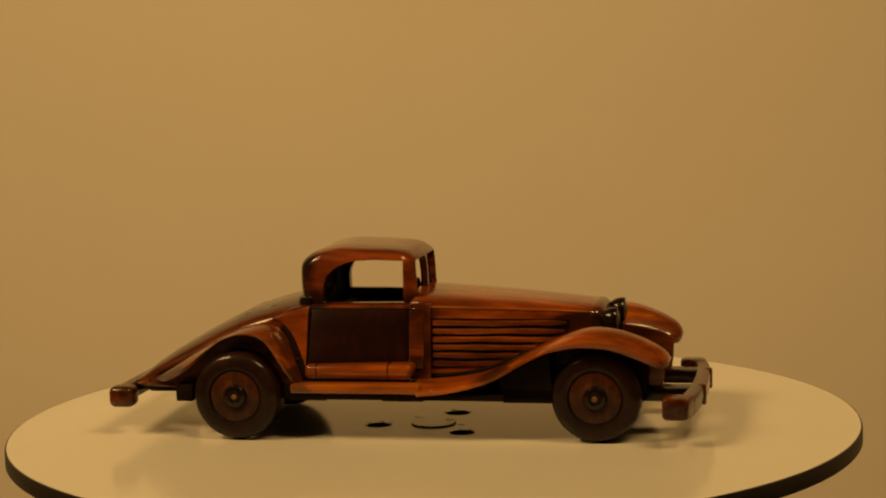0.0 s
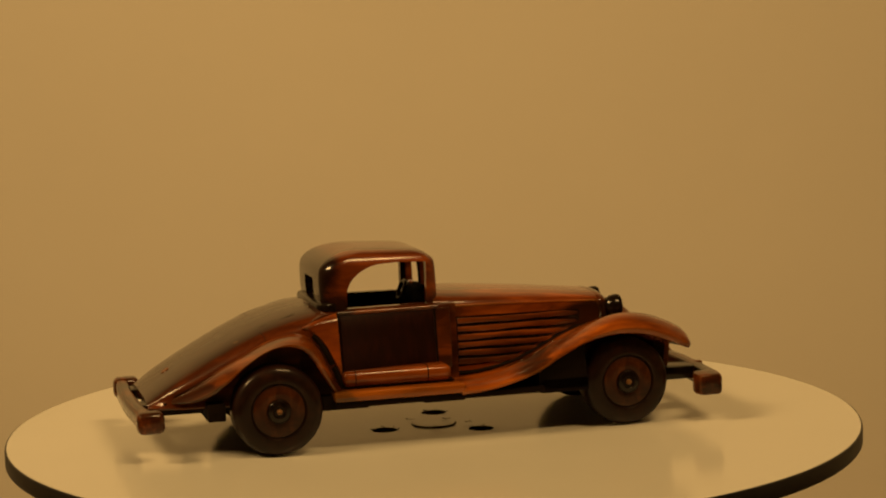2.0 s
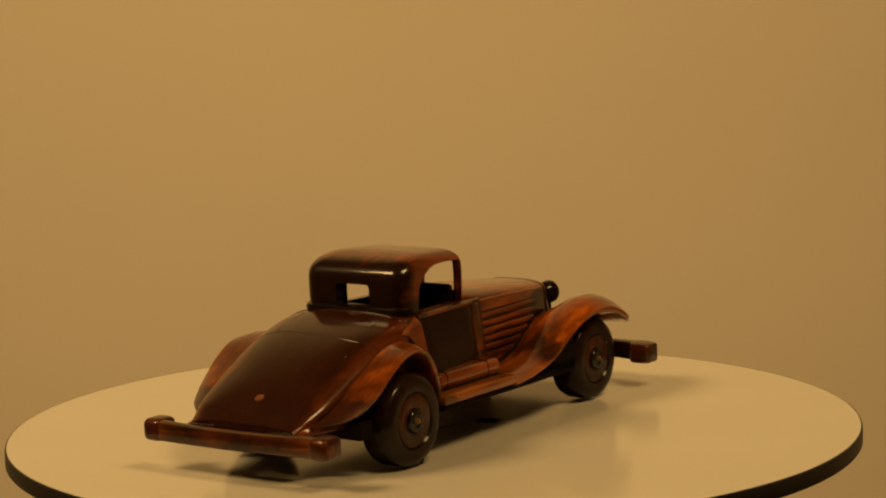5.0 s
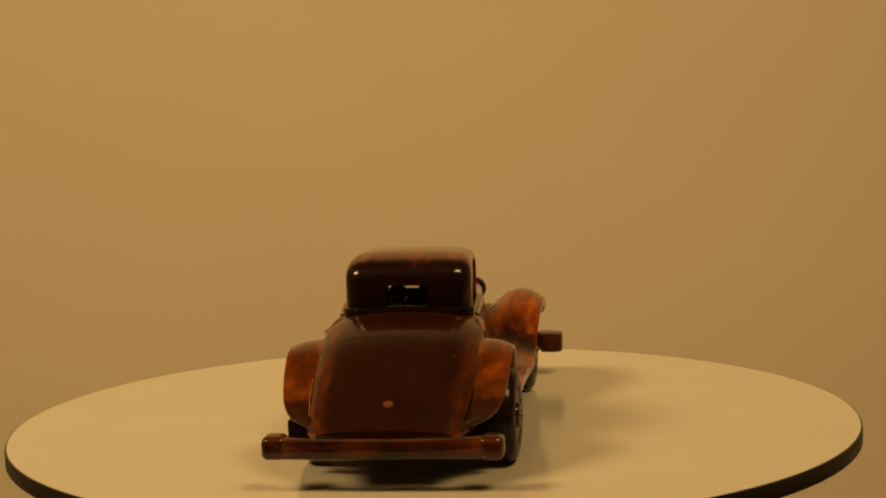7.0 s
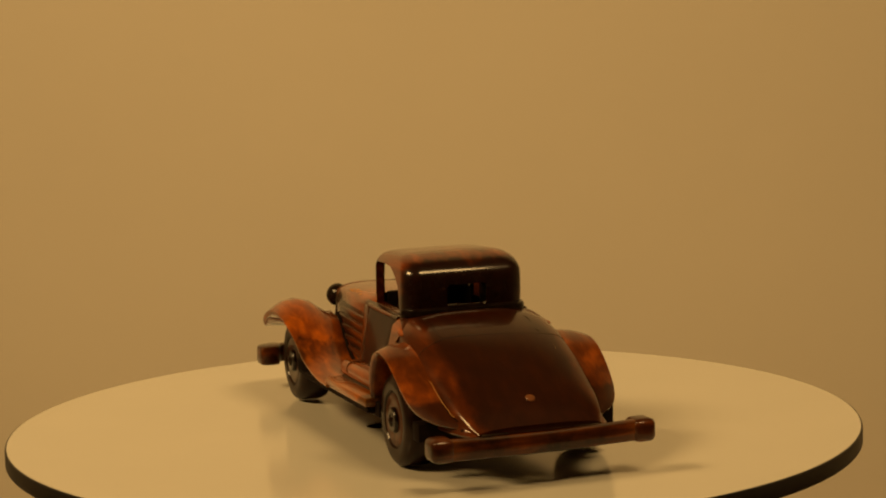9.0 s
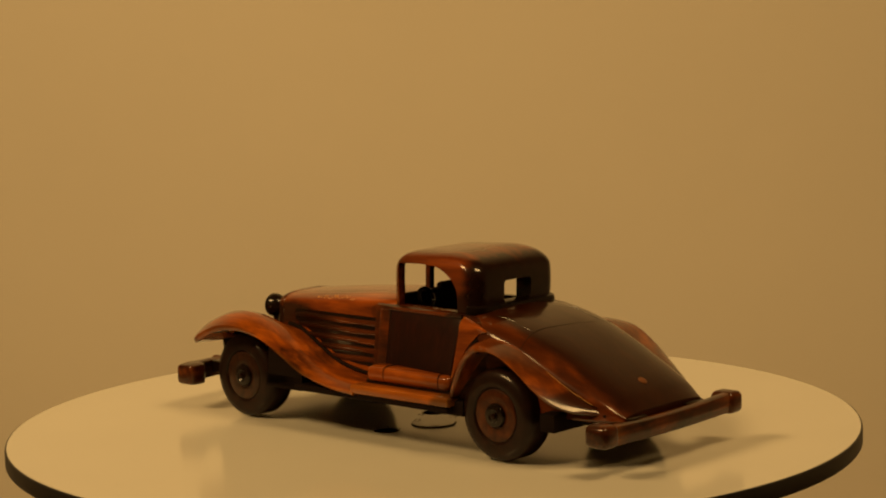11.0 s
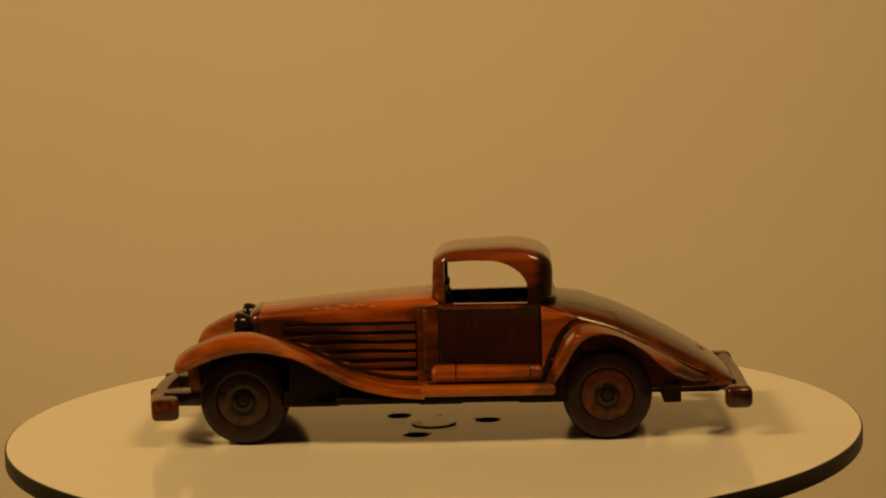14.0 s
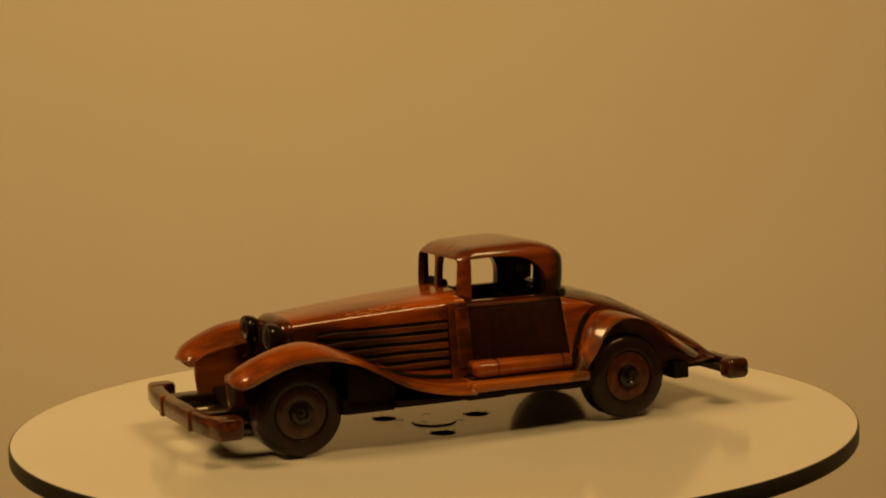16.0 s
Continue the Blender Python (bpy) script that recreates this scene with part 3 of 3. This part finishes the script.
    body_part("steering_column", tube(mm([(-11.5, 12, 68.6), (-9, 12, 67.6)]), 0.0012, 8), BLACKWOOD, parent=dash)


def fender(rows, s, steps=6):
    """Solid carved fender. Rows: crown x, z; lip x, z; crown y; lip y; inner y; inner drop."""
    rings = []
    for cx, cz, lx, lz, cy, ly, iy, drop in smooth_rows(rows, steps):
        d = Vector((cx - lx, cz - lz))
        p = lambda f: (lx + d.x * f, lz + d.y * f)
        sec = [(iy, p(min(0.0, 1.0 - drop) - 0.12)), (ly - 3, p(0.0)), (ly - 0.8, p(0.02)), (ly, p(0.14)), (ly, p(0.34)), (ly - (ly - cy) * 0.22, p(0.58)), (ly - (ly - cy) * 0.55, p(0.85)),
               (cy, p(1.0)), (cy - (cy - iy) * 0.35, p(1.0 - 0.12 * drop)), (cy - (cy - iy) * 0.7, p(1.0 - 0.5 * drop)), (iy, p(1.0 - 1.0 * drop))]
        rings.append(mm([(x, s * y, z) for y, (x, z) in sec]))
    return loft(rings)


def build_fenders():
    rear = [(-58.0, 27.0, -63.0, 25.6, 46, 51, 33, -0.6), (-62.6, 34.4, -66.2, 31.0, 45.4, 53, 33, -0.6), (-65.8, 41.8, -69.6, 36.5, 44.6, 54.2, 33, -0.6), (-69.8, 49.9, -74.0, 44.4, 44, 54.8, 33, -0.6),
            (-76.4, 55.9, -80.2, 51.0, 43, 55, 33, -0.6), (-85.0, 56.7, -89.0, 53.0, 42.5, 55, 32, -0.6), (-96.4, 53.6, -99.0, 51.0, 42.5, 55, 31, -0.6), (-107.6, 48.0, -109.0, 44.5, 42.5, 54.6, 30, -0.6),
            (-118.8, 41.8, -117.5, 36.8, 42, 53.6, 29, -0.6), (-129.0, 35.8, -125.0, 31.0, 40, 51.5, 28, 0.0), (-138.0, 31.0, -134.0, 27.0, 36, 46.5, 26, 0.0), (-146.0, 27.4, -143.0, 25.0, 31, 37, 24, 0.0)]
    front = [(130.6, 40.6, 130.0, 38.0, 42, 49, 33, 0.3), (129.2, 44.0, 127.6, 37.0, 42, 53, 30, 0.8), (125.6, 47.4, 123.2, 38.6, 43, 55.6, 27, 1.1), (117.0, 51.8, 115.0, 42.4, 43.5, 57, 25, 1.5), (106.0, 55.6, 105.0, 46.0, 44, 57.5, 24, 1.6), (94.0, 57.0, 95.0, 47.6, 44, 57.5, 23, 1.6),
             (84.0, 55.3, 83.0, 47.6, 44, 57.5, 23, 1.5), (71.0, 50.0, 69.0, 44.4, 44, 57, 23, 0.9), (57.0, 43.0, 55.5, 37.6, 44, 56.5, 25, 0.6), (44.0, 36.2, 43.0, 30.6, 44, 56.5, 27, 0.3),
             (31.0, 31.2, 31.0, 26.4, 44, 56.2, 28, 0.1), (16.0, 28.5, 16.0, 23.2, 44, 56, 28, 0.0), (2.0, 27.9, 2.0, 21.8, 44, 55.5, 28, 0.0)]

    def side_at(x, z):
        """Half width of the leaning cabin side."""
        zt, wb, ws = table([(-82, 56.5, 44.5, 39.5), (-74, 61.4, 46, 38.6), (-66, 65.0, 46.5, 36.2), (-56, 66.0, 45.5, 34.2)], x)
        return wb + (ws - wb) * min(1.0, max(0.0, (z - 31) / (zt - 33)))
    for s in (1, -1):
        body_part("rear_fender", fender(rear, s), TAILFENDER, "amber lacquered sweeping rear fender", sharp=50)
        # dark hollow along the fender, and the amber panel between it and the door
        groove = [(x, s * (side_at(x, z) - 1.0), z) for x, z in ((-58.6, 30.0), (-60.6, 35.2), (-63.6, 42.8), (-67.4, 50.9), (-71.6, 55.6))]
        body_part("fender_groove", tube([tuple(v) for v in smooth_rows(mm(groove), 4)], 0.0021, 8), MATT, "dark hollow between fender and body")
        rings = []
        for x in np.linspace(-58.2, -77.0, 15):
            zt = table([(-77, 59.9), (-70, 61.6), (-66, 62.3), (-58, 63.0)], x)[0]
            zb = min(zt - 0.3, table([(-77, 59.7), (-73, 58.6), (-69, 55.0), (-65.4, 50.5), (-61.6, 42.4), (-59.2, 36.0), (-58.2, 33.6)], x)[0])
            k = min(1.0, (x + 77) / 17)
            prof = [(zb, 0.2), (zb + 0.05 * (zt - zb), 1.2)] + [(zb + f * (zt - zb), 1.3 + 1.5 * k * f * f) for f in (0.3, 0.55, 0.8, 0.94)] + [(zt, 0.9 + 1.5 * k), (zt + 1.3 * k, 1.0 * k), (zt + 2.2 * k + 0.05, -0.4)]
            rings.append(mm([(x, s * (side_at(x, z) + o), z) for z, o in prof] + [(x, s * (side_at(x, z) - 2.5), z) for z, o in prof[::-1]]))
        body_part("quarter_panel", loft(rings), QUARTER, "amber panel behind the door", sharp=50)
        body_part("front_fender", fender(front, s), AMBER, "amber lacquered sweeping front fender", sharp=50)
        a, b = sorted((s * 0.030, s * 0.0555))
        body_part("running_board", box(-0.0645, 0.004, a, b, 0.0229, 0.0279, 0.0015), AMBER, "amber running board")
        a, b = sorted((s * 0.034, s * 0.0485))
        step = body_part("step_box", box(-0.0585, -0.0012, a, b, 0.0290, 0.0370, 0.0030, 4), AMBER, "amber rounded box on the running board")
        for x in (-0.052, -0.014):
            band = [(x * 1000, s * y, z) for y, z in ((36, 37.4), (45.6, 37.4), (47.4, 36.8), (48.3, 35.4), (48.5, 33.2), (48.3, 31.0), (47.4, 29.6), (46, 29.0))]
            body_part("strap", tube(mm(band), 0.00028, 6), MATT, parent=step)
        a, b = sorted((s * 0.034, s * 0.0468))
        body_part("groove_strip", box(-0.0605, 0.0, a, b, 0.0274, 0.0296, 0.0003, 1), BLACKWOOD)
        # dark inner panels behind and before the front wheel, and under the tail
        a, b = sorted((s * 0.026, s * 0.0500))
        body_part("inner_panel", loft([mm([(45, y * 1000, 20.4), (72, y * 1000, 20.4), (70, y * 1000, 43), (57, y * 1000, 37), (45, y * 1000, 30)]) for y in (a, b)]), MATT)
        a, b = sorted((s * 0.024, s * 0.0400))
        body_part("front_apron", loft([mm([(111, y * 1000, 20.4), (117, y * 1000, 20.8), (119, y * 1000, 38.0), (113, y * 1000, 41.0)]) for y in (a, b)]), MATT)
        skirt = [(73, 23.5), (125.0, 20.6), (126.4, 30), (127.0, 39.8), (120.0, 43.6), (112, 45.4), (94, 48.5), (82, 46.5), (73, 42)]
        body_part("inner_skirt", loft([mm([(x, s * y, z) for x, z in skirt]) for y in (23.6, 26.8)]), CABIN, "brown inner side of the front fender")
        a, b = sorted((s * 0.020, s * 0.0360))
        body_part("tail_board", box(-0.1480, -0.1120, a, b, 0.0208, 0.0262, 0.001), MATT)
        a, b = sorted((s * 0.018, s * 0.032))
        body_part("frame_horn", box(0.112, 0.142, a, b, 0.0165, 0.0235, 0.001), BLACKWOOD)


def build_bumpers():
    def bar(rows):
        rings = []
        for y, x0, x1, z0, z1 in smooth_rows(rows, 4):
            r = 1.9
            rings.append(mm([(x0, y, z0 + r), (x0 + r * 0.3, y, z0 + r * 0.3), (x0 + r, y, z0), (x1 - r, y, z0), (x1 - r * 0.3, y, z0 + r * 0.3), (x1, y, z0 + r), (x1, y, z1 - r), (x1 - r * 0.3, y, z1 - r * 0.3),
                             (x1 - r, y, z1), (x0 + r, y, z1), (x0 + r * 0.3, y, z1 - r * 0.3), (x0, y, z1 - r)]))
        return loft(rings)
    rear = bar([(-46, -162, -155.5, 15.0, 25.0), (-25, -163.2, -156.5, 14.8, 24.4), (0, -163.8, -157, 14.5, 24.0), (25, -163.6, -157, 14.5, 24.0), (46, -162.8, -156.3, 14.6, 24.6)])
    rb = body_part("rear_bumper", rear, BUMPER, "amber and brown wooden rear bumper")
    fr = bar([(-65.2, 130.5, 139.0, 14.8, 23.0), (-64.4, 128.6, 141.0, 13.6, 24.2), (-59, 128.0, 142.2, 13.2, 24.6), (-53, 129.5, 143.2, 13.2, 24.6), (-50.5, 135.5, 143.8, 13.4, 24.2), (-36, 137.8, 145.4, 13.6, 24.0), (-18, 139.0, 146.4, 13.8, 24.0),
              (0, 139.4, 146.8, 14, 24.2), (18, 139.0, 146.4, 13.8, 24.0), (36, 137.8, 145.0, 13.6, 24.0), (42.5, 135.5, 143.8, 13.4, 24.2), (45, 129.5, 143.0, 13.2, 24.6), (50, 128.0, 142.2, 13.2, 24.6), (55, 128.6, 141.0, 13.6, 24.2), (56, 130.5, 139.0, 14.8, 23.0)])
    fb = body_part("front_bumper", fr, BUMPER, "brown wooden bowed front bumper")
    for s in (1, -1):
        a, b = sorted((s * 0.0445, s * 0.0560))
        body_part("bumper_end", box(-0.1636, -0.1500, a, b, 0.0143, 0.0254, 0.0032, 4), BUMPER, parent=rb)
        a, b = sorted((s * 0.0205, s * 0.0245))
        body_part("bumper_guard", box(0.1430, 0.1472, a, b, 0.0135, 0.0244, 0.001), BUMPER, parent=fb)
        a, b = sorted((s * 0.016, s * 0.030))
        body_part("rear_bracket", box(-0.158, -0.140, a, b, 0.0190, 0.0245, 0.001), BLACKWOOD, parent=rb)


def build_lamps():
    for s in (1, -1):
        y = s * 0.0172
        prof = [(0.0001, 92.4), (2.3, 92.8), (4.4, 94.2), (5.9, 96.6), (6.5, 99.2), (6.5, 101.0), (6.0, 101.8), (5.1, 101.6), (2.8, 102.6), (0.0001, 103.0)]
        bm = lathe_y([(r * 0.001, v * 0.001) for r, v in prof], 32)
        bmesh.ops.rotate(bm, verts=bm.verts, cent=(0, 0, 0), matrix=Matrix.Rotation(radians(-90), 3, "Z"))
        bmesh.ops.translate(bm, verts=bm.verts, vec=(0, y, 0.0565))
        h = body_part("headlamp", bm, BLACKWOOD, "black lacquered round headlamp")
        body_part("lamp_post", tube([(0.0985, y, 0.051), (0.0985, y, 0.043), (0.097, s * 0.021, 0.036)], 0.0022, 10), BLACKWOOD, parent=h)
    plug = lathe_y([(0.0001, 0.0), (0.0021, 0.0001), (0.0024, 0.0004), (0.0024, 0.006)], 20)
    bmesh.ops.transform(plug, matrix=pose(-0.1424, -0.0008, 0.0369) @ Vector((0, 1, 0)).rotation_difference(Vector((0.53, 0, -0.85))).to_matrix().to_4x4(), verts=plug.verts)
    body_part("deck_plug", plug, PLUG, "small light brown round wooden plug")


def build_wheels():
    RW = 0.0228
    for x, s, dy in ((-0.0926, -1, -0.0045), (0.0943, -1, 0.0040), (-0.0914, 1, 0.0), (0.0946, 1, 0.0)):
        w = new("wheel")
        w.parent = CAR
        w.location = (x, dy, 0.0214)
        tyre = lathe_y([(0.004, s * 0.0330), (0.0190, s * 0.0330), (0.0217, s * 0.0345), (RW, s * 0.0372), (RW, s * 0.0470), (0.0224, s * 0.0489), (0.0210, s * 0.0506), (0.0178, s * 0.0516), (0.0143, s * 0.0512), (0.0134, s * 0.0500), (0.004, s * 0.0496)])
        part("tyre", tyre, TYRE, w, "dark brown turned wooden tyre")
        part("rim", lathe_y([(0.004, s * 0.0490), (0.0131, s * 0.0490), (0.0130, s * 0.0505), (0.0121, s * 0.0510), (0.0075, s * 0.0504), (0.004, s * 0.0504)]), RIM if s < 0 or x < 0 else DARKRIM, w, "brown mottled wooden rim disc")
        part("hub_cap", lathe_y([(0.0015, s * 0.0500), (0.0062, s * 0.0500), (0.0062, s * 0.0512), (0.0054, s * 0.0522), (0.0034, s * 0.0525), (0.0024, s * 0.0516), (0.0015, s * 0.0516)]), BLACKWOOD, w, "dark hub cap")
        part("axle_pin", lathe_y([(0.0014, s * 0.030), (0.0014, s * 0.0530), (0.0009, s * 0.0537), (0.0001, s * 0.0539)], 20), PINGLINT if s < 0 else TYRE, w, "axle pin with its glint painted pale" if s < 0 else "dark axle pin")
    for x in (-0.0920, 0.0944):
        bar = part("axle", lathe_y([(0.0022, -0.038), (0.0022, 0.038)], 16), BLACKWOOD, CAR)
        bar.location = (x, 0, 0.0214)


build_body()
build_cab()
build_fenders()
build_bumpers()
build_lamps()
build_wheels()


def motions():
    times = [0.5 * i for i in range(33)]
    walk(TABLE, [(t, pose(0, 0, Z0, 0, 0, START + SPEED * t)) for t in times])
    walk(CAR, [(t, pose(0, 0, Z0, 0, 0, START + SPEED * t) @ pose(-0.0003, 0.00075, 0)) for t in times])


motions()
